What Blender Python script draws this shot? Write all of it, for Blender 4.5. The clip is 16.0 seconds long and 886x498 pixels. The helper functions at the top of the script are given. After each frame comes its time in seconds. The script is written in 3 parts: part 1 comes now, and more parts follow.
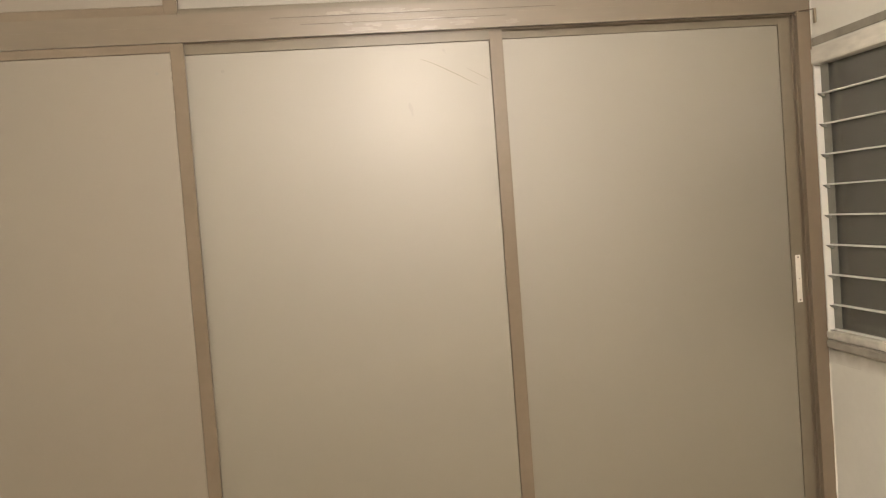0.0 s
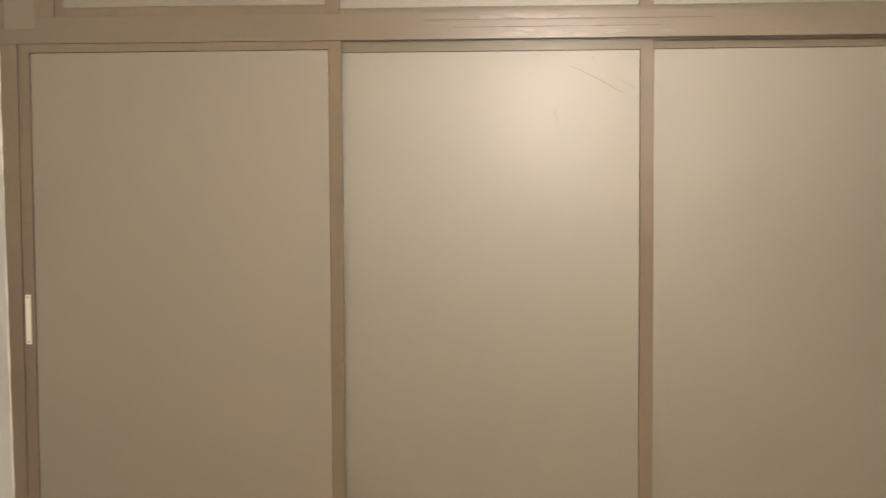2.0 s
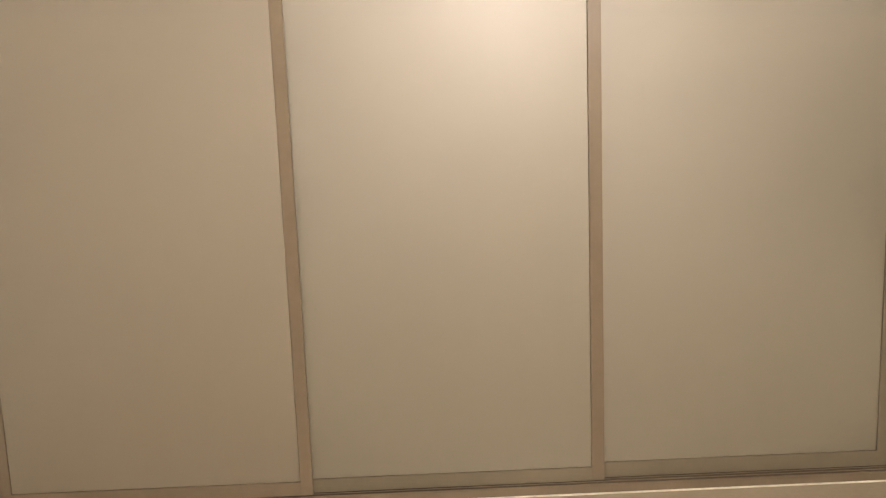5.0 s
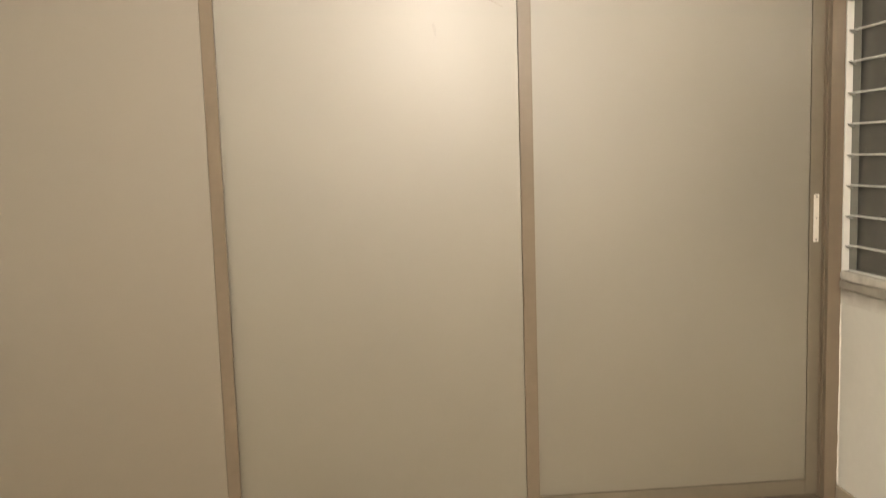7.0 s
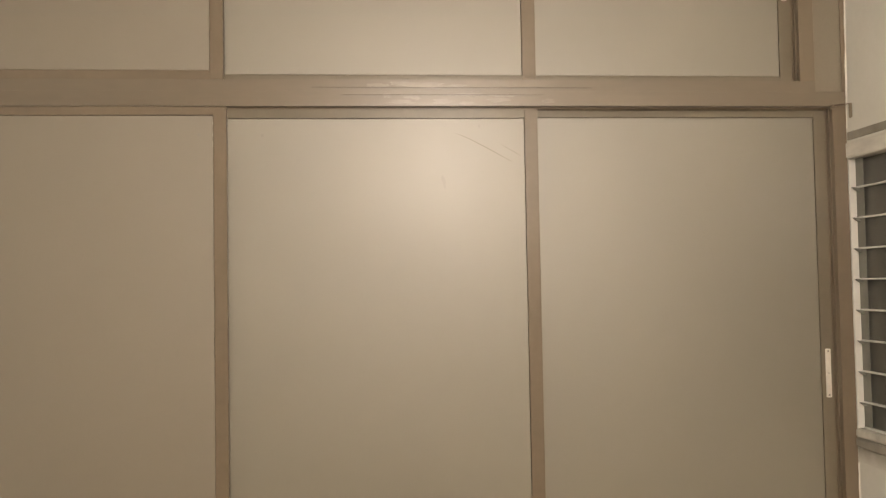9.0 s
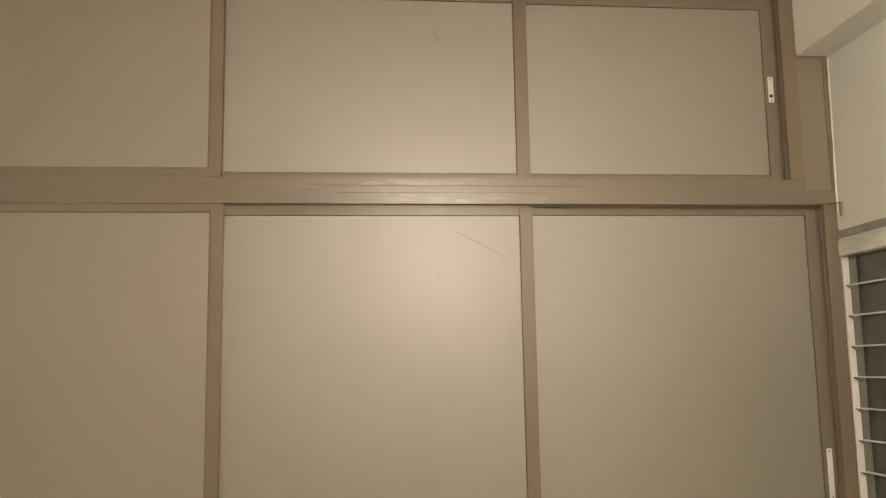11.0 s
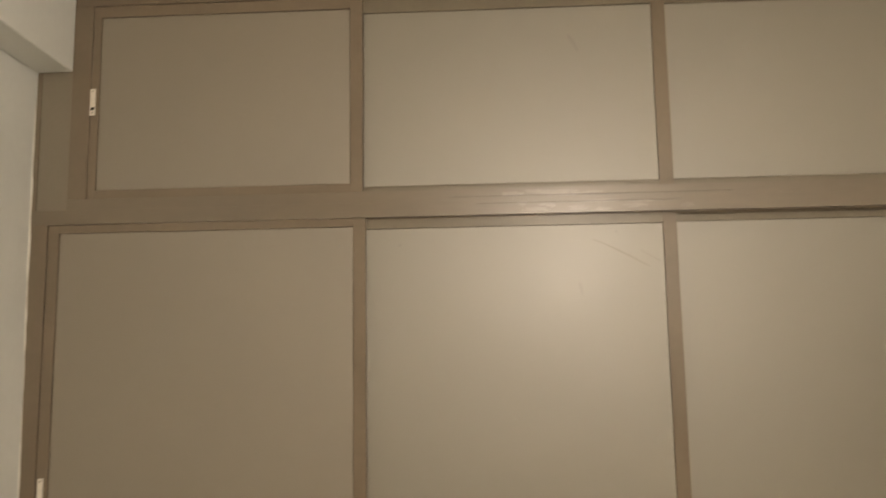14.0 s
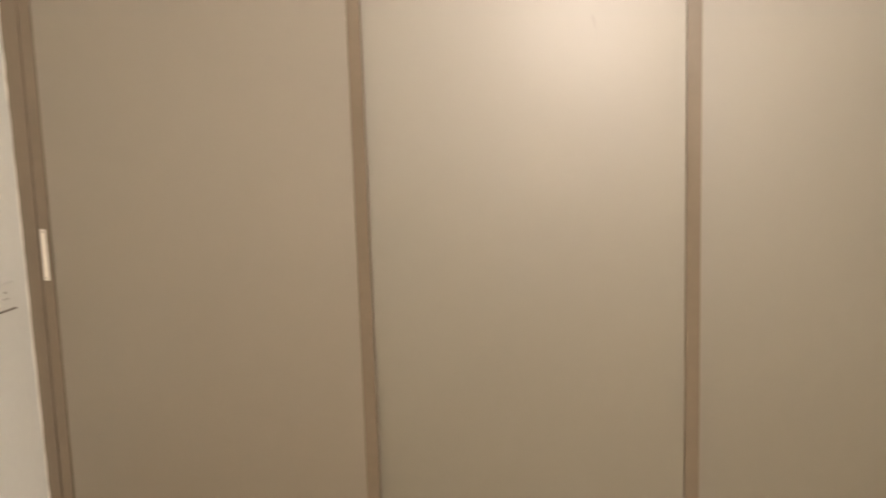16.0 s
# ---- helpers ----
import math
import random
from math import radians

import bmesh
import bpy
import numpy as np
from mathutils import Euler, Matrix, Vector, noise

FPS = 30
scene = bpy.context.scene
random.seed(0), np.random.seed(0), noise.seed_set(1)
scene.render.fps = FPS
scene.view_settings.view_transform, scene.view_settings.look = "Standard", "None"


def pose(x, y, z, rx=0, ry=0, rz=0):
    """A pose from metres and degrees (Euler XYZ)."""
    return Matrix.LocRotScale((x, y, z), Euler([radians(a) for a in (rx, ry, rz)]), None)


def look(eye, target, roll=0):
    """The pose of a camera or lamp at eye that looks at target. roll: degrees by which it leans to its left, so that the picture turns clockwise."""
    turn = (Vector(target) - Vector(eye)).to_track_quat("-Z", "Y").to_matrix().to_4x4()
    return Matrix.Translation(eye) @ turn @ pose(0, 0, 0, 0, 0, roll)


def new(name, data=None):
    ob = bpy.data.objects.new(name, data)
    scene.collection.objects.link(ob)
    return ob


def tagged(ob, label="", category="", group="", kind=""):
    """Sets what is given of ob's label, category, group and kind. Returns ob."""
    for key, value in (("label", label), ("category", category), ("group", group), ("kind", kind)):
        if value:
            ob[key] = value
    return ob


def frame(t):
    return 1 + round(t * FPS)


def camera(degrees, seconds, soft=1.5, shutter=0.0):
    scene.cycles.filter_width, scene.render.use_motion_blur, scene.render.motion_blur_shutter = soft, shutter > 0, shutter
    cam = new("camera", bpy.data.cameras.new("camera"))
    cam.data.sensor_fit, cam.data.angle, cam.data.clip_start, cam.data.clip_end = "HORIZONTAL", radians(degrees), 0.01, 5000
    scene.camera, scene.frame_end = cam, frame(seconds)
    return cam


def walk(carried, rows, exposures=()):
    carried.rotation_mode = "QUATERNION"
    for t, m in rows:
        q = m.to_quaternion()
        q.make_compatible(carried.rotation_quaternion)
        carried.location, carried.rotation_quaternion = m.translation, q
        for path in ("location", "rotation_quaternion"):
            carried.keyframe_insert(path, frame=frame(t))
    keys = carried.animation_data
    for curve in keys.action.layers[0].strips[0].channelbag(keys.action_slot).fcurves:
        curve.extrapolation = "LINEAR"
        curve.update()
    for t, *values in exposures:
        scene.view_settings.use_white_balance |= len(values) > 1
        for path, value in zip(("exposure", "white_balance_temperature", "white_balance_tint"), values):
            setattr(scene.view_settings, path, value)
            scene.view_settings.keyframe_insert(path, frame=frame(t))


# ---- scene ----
cam = camera(55.0, 16.0, soft=1.2, shutter=0.5)
PATH = [
    (0, (-0.028, -2.98, 1.466), (0.212, -0.996, 1.385), -4.3),
    (0.5, (-0.01, -2.988, 1.475), (0.194, -1.0, 1.385), -3.5),
    (1, (-0.015, -2.999, 1.483), (0.11, -1.004, 1.415), -1.4),
    (1.5, (-0.019, -3.005, 1.488), (0.01, -1.006, 1.433), -0.3),
    (2, (-0.045, -3.015, 1.49), (-0.109, -1.017, 1.412), -0.3),
    (2.5, (-0.059, -3.008, 1.489), (-0.206, -1.016, 1.379), -0.1),
    (3, (-0.059, -2.996, 1.48), (-0.241, -1.01, 1.324), -0.2),
    (3.5, (-0.044, -3.002, 1.467), (-0.166, -1.02, 1.234), -0.6),
    (4, (-0.037, -3.01, 1.454), (-0.07, -1.032, 1.161), -1.6),
    (4.2, (-0.035, -3.009, 1.451), (-0.044, -1.034, 1.136), -1.8),
    (6.3, (0.018, -3.042, 1.404), (0.097, -1.065, 1.109), -2.6),
    (6.5, (0.025, -3.036, 1.401), (0.134, -1.06, 1.11), -2.7),
    (6.7, (0.026, -3.032, 1.402), (0.171, -1.057, 1.122), -2.6),
    (7, (0.013, -3.022, 1.404), (0.178, -1.041, 1.184), -1.8),
    (7.5, (-0.008, -3.015, 1.417), (0.177, -1.026, 1.316), -1.0),
    (8, (-0.013, -3.005, 1.437), (0.169, -1.013, 1.425), -0.8),
    (8.5, (-0.013, -3.004, 1.466), (0.163, -1.012, 1.505), -0.9),
    (9, (-0.009, -2.993, 1.483), (0.164, -1.003, 1.562), -1.0),
    (9.5, (-0.008, -2.995, 1.489), (0.177, -1.008, 1.629), -1.1),
    (9.7, (-0.007, -2.992, 1.491), (0.19, -1.01, 1.668), -1.2),
    (11.8, (-0.035, -2.984, 1.55), (0.153, -1.014, 1.844), -0.4),
    (12, (-0.036, -2.983, 1.552), (0.151, -1.014, 1.854), -0.2),
    (12.5, (-0.042, -2.991, 1.565), (0.126, -1.023, 1.88), -0.2),
    (13, (-0.057, -2.994, 1.572), (0.065, -1.027, 1.913), -0.4),
    (13.5, (-0.067, -2.994, 1.578), (-0.057, -1.023, 1.915), -0.8),
    (14, (-0.073, -2.977, 1.568), (-0.172, -1.0, 1.849), -0.9),
    (14.5, (-0.042, -2.965, 1.565), (-0.316, -0.989, 1.707), -0.6),
    (15, (-0.023, -2.935, 1.543), (-0.401, -0.972, 1.504), -0.6),
    (15.5, (-0.03, -2.884, 1.507), (-0.37, -0.92, 1.34), -1.2),
    (16, (-0.025, -2.826, 1.485), (-0.182, -0.849, 1.226), -1.8),
]
EXPOSURES = [
    (0.0, 0.15, 6600, 10), (0.5, 0.20, 6600, 11), (1.0, 0.10, 6600, 11), (1.5, 0.04, 6600, 11), (2.5, 0.06, 6650, 12), (3.5, 0.22, 6650, 13), (4.2, 0.28, 6750, 13), (6.3, 0.36, 6600, 10),
    (7.2, 0.30, 6550, 8), (7.5, 0.20, 6570, 9), (8.0, 0.09, 6600, 10), (8.6, -0.07, 6700, 11), (9.7, -0.16, 6800, 11), (12.0, -0.33, 6950, 9), (13.0, -0.41, 6950, 9), (13.5, -0.45, 6950, 9), (14.5, -0.45, 6900, 9),
    (15.2, 0.12, 6600, 13), (16.0, 0.21, 6650, 13),
]
walk(cam, [(t, look(eye, target, roll)) for t, eye, target, roll in PATH], EXPOSURES)

# ---- world and lamp ----
world = bpy.data.worlds.new("night_sky")
world.use_nodes = True
world.node_tree.nodes["Background"].inputs[0].default_value = (0.010, 0.012, 0.016, 1)
world.node_tree.nodes["Background"].inputs[1].default_value = 1.0
scene.world = world

BULB_PLACE = (0.53, -3.28, 2.33)
BULB_STRENGTH = 1800.0
BULB_COLOUR = (1.0, 0.885, 0.80, 1)

# ---- plan, metres ----
XL, XR = -1.730, 1.761          # side walls
YB, YN = -3.45, 0.64            # wall behind the camera, wall behind the wardrobe
ZC = 2.995                      # ceiling
BEAM_Z = 2.689                  # underside of the side beams
BEAM_L, BEAM_R = -1.592, 1.642  # inner faces of the side beams


# ---- materials ----
def material(name, colour, rough=0.5, metal=0.0, grain=60.0, fine=0.06, blotch=2.5, broad=0.06, bump=0.0,
             bump_scale=200.0, rough_var=0.08, stretch=(1, 1, 1), spec=0.5, coat=0.0, coat_rough=0.2, ior=1.5, warp=0.0):
    m = bpy.data.materials.new(name)
    m.use_nodes = True
    nt = m.node_tree
    n, k = nt.nodes, nt.links
    b = n["Principled BSDF"]
    tc, mp = n.new("ShaderNodeTexCoord"), n.new("ShaderNodeMapping")
    geo = n.new("ShaderNodeNewGeometry")
    mp.inputs["Scale"].default_value = stretch
    k.new(geo.outputs["Position"], mp.inputs["Vector"])
    small, large = n.new("ShaderNodeTexNoise"), n.new("ShaderNodeTexNoise")
    small.inputs["Scale"].default_value, small.inputs["Detail"].default_value = grain, 2
    large.inputs["Scale"].default_value, large.inputs["Detail"].default_value = blotch, 2
    for t in (small, large):
        k.new(mp.outputs[0], t.inputs["Vector"])
    span = []
    for t, amount in ((small, fine), (large, broad)):
        r = n.new("ShaderNodeMapRange")
        r.inputs["From Min"].default_value, r.inputs["From Max"].default_value = 0.0, 1.0
        r.inputs["To Min"].default_value, r.inputs["To Max"].default_value = 1 - 2 * amount, 1 + 2 * amount
        k.new(t.outputs["Fac"], r.inputs["Value"])
        span.append(r)
    mul = n.new("ShaderNodeMath")
    mul.operation = "MULTIPLY"
    k.new(span[0].outputs[0], mul.inputs[0])
    k.new(span[1].outputs[0], mul.inputs[1])
    mix = n.new("ShaderNodeVectorMath")
    mix.operation = "SCALE"
    mix.inputs[0].default_value = colour
    k.new(mul.outputs[0], mix.inputs["Scale"])
    k.new(mix.outputs[0], b.inputs["Base Color"])
    rr = n.new("ShaderNodeMapRange")
    rr.inputs["From Min"].default_value, rr.inputs["From Max"].default_value = 0.0, 1.0
    rr.inputs["To Min"].default_value, rr.inputs["To Max"].default_value = max(0.02, rough - 2 * rough_var), min(1, rough + 2 * rough_var)
    k.new(large.outputs["Fac"], rr.inputs["Value"])
    k.new(rr.outputs[0], b.inputs["Roughness"])
    b.inputs["Metallic"].default_value = metal
    b.inputs["Specular IOR Level"].default_value, b.inputs["IOR"].default_value = spec, ior
    b.inputs["Coat Weight"].default_value, b.inputs["Coat Roughness"].default_value = coat, coat_rough
    if bump:
        bn, bu = n.new("ShaderNodeTexNoise"), n.new("ShaderNodeBump")
        bn.inputs["Scale"].default_value, bn.inputs["Detail"].default_value = bump_scale, 3
        k.new(mp.outputs[0], bn.inputs["Vector"])
        k.new(bn.outputs["Fac"], bu.inputs["Height"])
        bu.inputs["Strength"].default_value, bu.inputs["Distance"].default_value = bump, 0.002
        k.new(bu.outputs[0], b.inputs["Normal"])
        if warp:                     # the sheet is not quite flat
            wn, wb = n.new("ShaderNodeTexNoise"), n.new("ShaderNodeBump")
            wn.inputs["Scale"].default_value, wn.inputs["Detail"].default_value = 4.5, 1
            k.new(mp.outputs[0], wn.inputs["Vector"])
            k.new(wn.outputs["Fac"], wb.inputs["Height"])
            wb.inputs["Strength"].default_value, wb.inputs["Distance"].default_value = 1.0, warp
            k.new(wb.outputs[0], bu.inputs["Normal"])
    return m


def plain(name, colour, rough=0.5, metal=0.0, emit=0.0):
    m = bpy.data.materials.new(name)
    m.use_nodes = True
    b = m.node_tree.nodes["Principled BSDF"]
    b.inputs["Base Color"].default_value = (*colour[:3], 1)
    b.inputs["Roughness"].default_value, b.inputs["Metallic"].default_value = rough, metal
    if emit:
        b.inputs["Emission Color"].default_value = (*colour[:3], 1)
        b.inputs["Emission Strength"].default_value = emit
    return m


WALL = material("white_wall_paint", (0.74, 0.76, 0.735), 0.62, grain=35, fine=0.015, blotch=1.8, broad=0.035, bump=0.12, bump_scale=70, rough_var=0.08)
EASTWALL = material("warm_white_wall_paint", (0.765, 0.760, 0.705), 0.62, grain=35, fine=0.015, blotch=1.8, broad=0.035, bump=0.12, bump_scale=70, rough_var=0.08)
BACKWALL = material("cream_wall_paint", (0.52, 0.49, 0.43), 0.7, grain=35, fine=0.02, blotch=1.8, broad=0.05, bump=0.2, bump_scale=90)
CEILING = material("ceiling_paint", (0.78, 0.76, 0.71), 0.75, grain=40, fine=0.015, blotch=1.5, broad=0.03, bump=0.2, bump_scale=80)
LAMINATE = material("beige_laminate", (0.195, 0.173, 0.121), 0.54, grain=220, fine=0.02, blotch=2.2, broad=0.03, bump=0.05,
                    bump_scale=500, rough_var=0.02, spec=1.0, coat=0.52, coat_rough=0.34, ior=1.85, warp=0.0012)
MATT_LAMINATE = material("duller_beige_laminate", (0.209, 0.175, 0.123), 0.55, grain=220, fine=0.02, blotch=2.2, broad=0.03, bump=0.05,
                         bump_scale=500, rough_var=0.02, spec=1.0, coat=0.34, coat_rough=0.36, ior=1.78, warp=0.0012)
FRAME = material("champagne_aluminium", (0.202, 0.160, 0.112), 0.31, grain=40, fine=0.03, blotch=5, broad=0.06, bump=0.05,
                 bump_scale=300, rough_var=0.015)
INNER_FRAME = material("greyer_champagne_aluminium", (0.200, 0.171, 0.123), 0.33, grain=40, fine=0.03, blotch=5, broad=0.06, bump=0.05,
                       bump_scale=300, rough_var=0.015)
RAILFACE = material("burnished_champagne_aluminium", (0.184, 0.148, 0.103), 0.315, grain=40, fine=0.04, blotch=5, broad=0.06, bump=0.03,
                    bump_scale=300, rough_var=0.012, spec=0.85, stretch=(0.25, 1, 1))
FILLER = material("filler_laminate", (0.240, 0.210, 0.160), 0.45, grain=120, fine=0.03, blotch=3, broad=0.04)
GASKET = material("dark_gasket", (0.10, 0.075, 0.050), 0.7, fine=0.1, broad=0.1)
TRACK = material("dark_track", (0.085, 0.063, 0.042), 0.5, fine=0.1, broad=0.1)
CARCASS = material("carcass_board", (0.25, 0.20, 0.15), 0.7, fine=0.05, broad=0.05)
PLATE = material("pale_anodised_plate", (0.80, 0.76, 0.68), 0.35, rough_var=0.02, grain=90, fine=0.05, blotch=12, broad=0.06)
STEEL = material("dull_screw_steel", (0.33, 0.30, 0.26), 0.4, metal=0.8)
HOLE = plain("keyhole_dark", (0.02, 0.016, 0.012), 0.8)
PLASTIC = material("white_switch_plastic", (0.72, 0.735, 0.705), 0.35, grain=80, fine=0.01, blotch=8, broad=0.02)
# switch plastic made lighter, for the rocker that catches the light
LIT_ROCKER = material("lit_rocker_plastic", (0.84, 0.85, 0.82), 0.3, grain=80, fine=0.01, blotch=8, broad=0.02)
WINDOW = material("grey_white_window_paint", (0.63, 0.61, 0.55), 0.5, grain=30, fine=0.12, blotch=9, broad=0.24, bump=0.2, bump_scale=70)
HEADPAINT = material("smeared_white_window_head", (0.76, 0.74, 0.68), 0.5, grain=35, fine=0.10, blotch=11, broad=0.22, bump=0.2, bump_scale=70, stretch=(1, 0.4, 1.6))
CHANNEL = material("dull_grey_metal", (0.20, 0.20, 0.175), 0.5, grain=30, fine=0.08, blotch=8, broad=0.12)
GRIME_SHADE = material("grimy_shaded_wall_paint", (0.56, 0.535, 0.48), 0.7, grain=25, fine=0.06, blotch=6, broad=0.14)
# dusty sill cement; its grey also paints the shadow line under the rockers
SILL_AND_SHADOW = material("dusty_cement_and_shadow_grey", (0.33, 0.31, 0.265), 0.75, grain=25, fine=0.12, blotch=6, broad=0.2, bump=0.4, bump_scale=60)
EDGE = material("ground_glass_edge", (0.72, 0.74, 0.70), 0.35, grain=50, fine=0.05, blotch=8, broad=0.1)
TILE = material("beige_floor_tile", (0.38, 0.325, 0.245), 0.32, grain=45, fine=0.05, blotch=3, broad=0.06, bump=0.05, bump_scale=80, rough_var=0.02)
SKIRT = material("brown_skirting_tile", (0.37, 0.325, 0.25), 0.35, rough_var=0.02, grain=45, fine=0.05, blotch=4, broad=0.08)
CEMENT = material("white_cement", (0.80, 0.76, 0.68), 0.8, grain=70, fine=0.1, blotch=10, broad=0.12)
WIRE = material("pale_wire_sheath", (0.68, 0.60, 0.45), 0.5)
WIRE_SHADOW = material("wire_shadow_dark", (0.10, 0.075, 0.05), 0.5)
SCRATCH = material("scratch_in_laminate", (0.175, 0.148, 0.105), 0.55, fine=0.1, broad=0.15)
SMUDGE = material("rubbed_laminate", (0.172, 0.150, 0.108), 0.55, grain=60, fine=0.03, blotch=10, broad=0.04, rough_var=0.01, spec=1.0, coat=0.36,
                  coat_rough=0.36, ior=1.85)
CHIP = material("white_filler_smear", (0.50, 0.46, 0.38), 0.7, grain=150, fine=0.1)
RESIDUE = material("old_glue_residue", (0.207, 0.170, 0.124), 0.30, grain=70, fine=0.08, blotch=18, broad=0.14, spec=1.0, rough_var=0.005)
SEALANT = material("white_sealant", (0.86, 0.84, 0.77), 0.4, grain=60, fine=0.04, blotch=9, broad=0.06)
# flat brown for the shade in the plate's gap and pin holes
GAP_SHADE = plain("gap_shade_brown", (0.12, 0.095, 0.07), 0.8)
TARNISH = material("tarnished_wire", (0.15, 0.11, 0.075), 0.45, metal=0.4)
BRASS = material("aged_metal", (0.40, 0.35, 0.27), 0.4, metal=0.7)
BULB = plain("lit_bulb", BULB_COLOUR, 0.4, emit=BULB_STRENGTH)
NIGHT = material("night_backdrop_grey", (0.27, 0.27, 0.24), 0.9, grain=20, blotch=1.5, broad=0.2)

# dirt and painted shade on plaster under the sill, thinning towards a ragged foot
gn, gk = GRIME_SHADE.node_tree.nodes, GRIME_SHADE.node_tree.links
geo, sep, ragged = gn.new("ShaderNodeNewGeometry"), gn.new("ShaderNodeSeparateXYZ"), gn.new("ShaderNodeTexNoise")
ragged.inputs["Scale"].default_value = 22
gk.new(geo.outputs["Position"], sep.inputs[0])
gk.new(geo.outputs["Position"], ragged.inputs["Vector"])
drop = gn.new("ShaderNodeMath")
drop.operation, drop.inputs[1].default_value = "MULTIPLY_ADD", 0.035
gk.new(ragged.outputs["Fac"], drop.inputs[0])
gk.new(sep.outputs["Z"], drop.inputs[2])
thin = gn.new("ShaderNodeMapRange")
thin.inputs["From Min"].default_value, thin.inputs["From Max"].default_value = 0.815, 0.882
gk.new(drop.outputs[0], thin.inputs["Value"])
wash = gn.new("ShaderNodeMix")
wash.data_type = "RGBA"
wash.inputs["A"].default_value, wash.inputs["B"].default_value = (0.765, 0.760, 0.705, 1), (0.36, 0.335, 0.285, 1)
gk.new(thin.outputs[0], wash.inputs["Factor"])
gk.new(wash.outputs["Result"], gn["Principled BSDF"].inputs["Base Color"])

GLASS = bpy.data.materials.new("rough_louvre_glass")
GLASS.use_nodes = True
g = GLASS.node_tree.nodes["Principled BSDF"]
g.inputs["Base Color"].default_value = (0.56, 0.55, 0.49, 1)
g.inputs["Roughness"].default_value = 0.18
g.inputs["Transmission Weight"].default_value = 0.85
g.inputs["IOR"].default_value = 1.5


# ---- building helpers ----
WHERE = {}


def box_into(bm, lo, hi, bevel=0.0, segments=1):
    r = bmesh.ops.create_cube(bm, size=1.0)
    for v in r["verts"]:
        v.co = Vector([(lo[i] + hi[i]) / 2 + v.co[i] * (hi[i] - lo[i]) for i in range(3)])
    if bevel:
        edges = list({e for v in r["verts"] for e in v.link_edges})
        bmesh.ops.bevel(bm, geom=edges, offset=bevel, segments=segments, affect="EDGES", clamp_overlap=True)
    return bm


def box(lo, hi, bevel=0.0, segments=1):
    return box_into(bmesh.new(), lo, hi, bevel, segments)


def boxes(pairs, bevel=0.0):
    bm = bmesh.new()
    for lo, hi in pairs:
        box_into(bm, lo, hi, bevel)
    return bm


def rod_into(bm, a, b, radius, sides=12):
    a, b = Vector(a), Vector(b)
    turn = (b - a).to_track_quat("Z", "Y").to_matrix().to_4x4()
    bmesh.ops.create_cone(bm, cap_ends=True, segments=sides, radius1=radius, radius2=radius, depth=(b - a).length,
                          matrix=Matrix.Translation((a + b) / 2) @ turn)
    return bm


def thing(name, place, label, category, kind="", group=""):
    ob = new(name)
    ob.location = place
    ob.empty_display_size = 0.1
    WHERE[ob] = Vector(place)
    return tagged(ob, label, category, group, kind)


def part(name, bm, mat, parent=None, label="", smooth=False):
    """Links a bmesh given in world places as one mesh object, under its parent if there is one."""
    co = [v.co for v in bm.verts]
    centre = sum(co, Vector()) / len(co)
    bmesh.ops.translate(bm, verts=bm.verts, vec=-centre)
    bmesh.ops.recalc_face_normals(bm, faces=bm.faces)
    me = bpy.data.meshes.new(name)
    bm.to_mesh(me)
    bm.free()
    me.materials.append(mat)
    if smooth:
        for f in me.polygons:
            f.use_smooth = True
    ob = new(name, me)
    ob.location = centre - (WHERE[parent] if parent else Vector())
    ob.parent = parent
    WHERE[ob] = centre
    return tagged(ob, label)


def structure(name, bm, mat, label, category):
    return tagged(part(name, bm, mat), label, category, "", "structure")


# ---- the room ----
structure("floor", box((XL - 0.12, YB - 0.12, -0.10), (XR + 0.30, YN + 0.12, 0.0)), TILE,
          "polished beige-brown tiled floor meeting the wardrobe base", "floor")
structure("ceiling", box((XL - 0.12, YB - 0.12, ZC), (XR + 0.30, YN + 0.12, ZC + 0.12)), CEILING,
          "plain off-white painted ceiling above the loft cabinet", "ceiling")


def west_x(z):
    """The plaster leans in a little towards its foot."""
    return XL + 0.022 - 0.028 * z / ZC


west = box((XL - 0.12, YB, 0), (XL - 0.012, YN, ZC))
ys = [YB, -2.0, -1.0, -0.4, -0.12, -0.09, -0.06, -0.03, 0.0, 0.1, YN]
sheet = []
for i in range(61):
    z = ZC * i / 60
    swell = 0.0026 * math.sin(5.1 * z + 0.8) + 0.0016 * math.sin(11.7 * z + 2.0) + 0.0008 * math.sin(29 * z)
    sheet.append([west.verts.new((west_x(z) + swell * max(0.0, min(1.0, 1 + y / 0.12)), y, z)) for y in ys])
for a, b in zip(sheet, sheet[1:]):
    for q in range(len(ys) - 1):
        west.faces.new((a[q], a[q + 1], b[q + 1], b[q])).smooth = True
wall_w = structure("wall_west", west, WALL, "white painted plaster wall with a switch plate", "wall")
structure("wall_north", box((XL - 0.12, YN, 0), (XR + 0.22, YN + 0.12, ZC)), WALL, "white painted wall behind the wardrobe", "wall")
structure("wall_south", box((XL - 0.12, YB - 0.12, 0), (XR + 0.22, YB, ZC)), BACKWALL, "cream painted wall with a lit bulb", "wall")
structure("beam_west", box((XL, YB, BEAM_Z), (BEAM_L, -0.002, ZC), 0.004), WALL, "white plastered ceiling beam along the side wall", "beam")
structure("beam_east", box((BEAM_R, YB, BEAM_Z), (XR + 0.03, -0.002, ZC), 0.004), EASTWALL, "white plastered ceiling beam along the window wall", "beam")

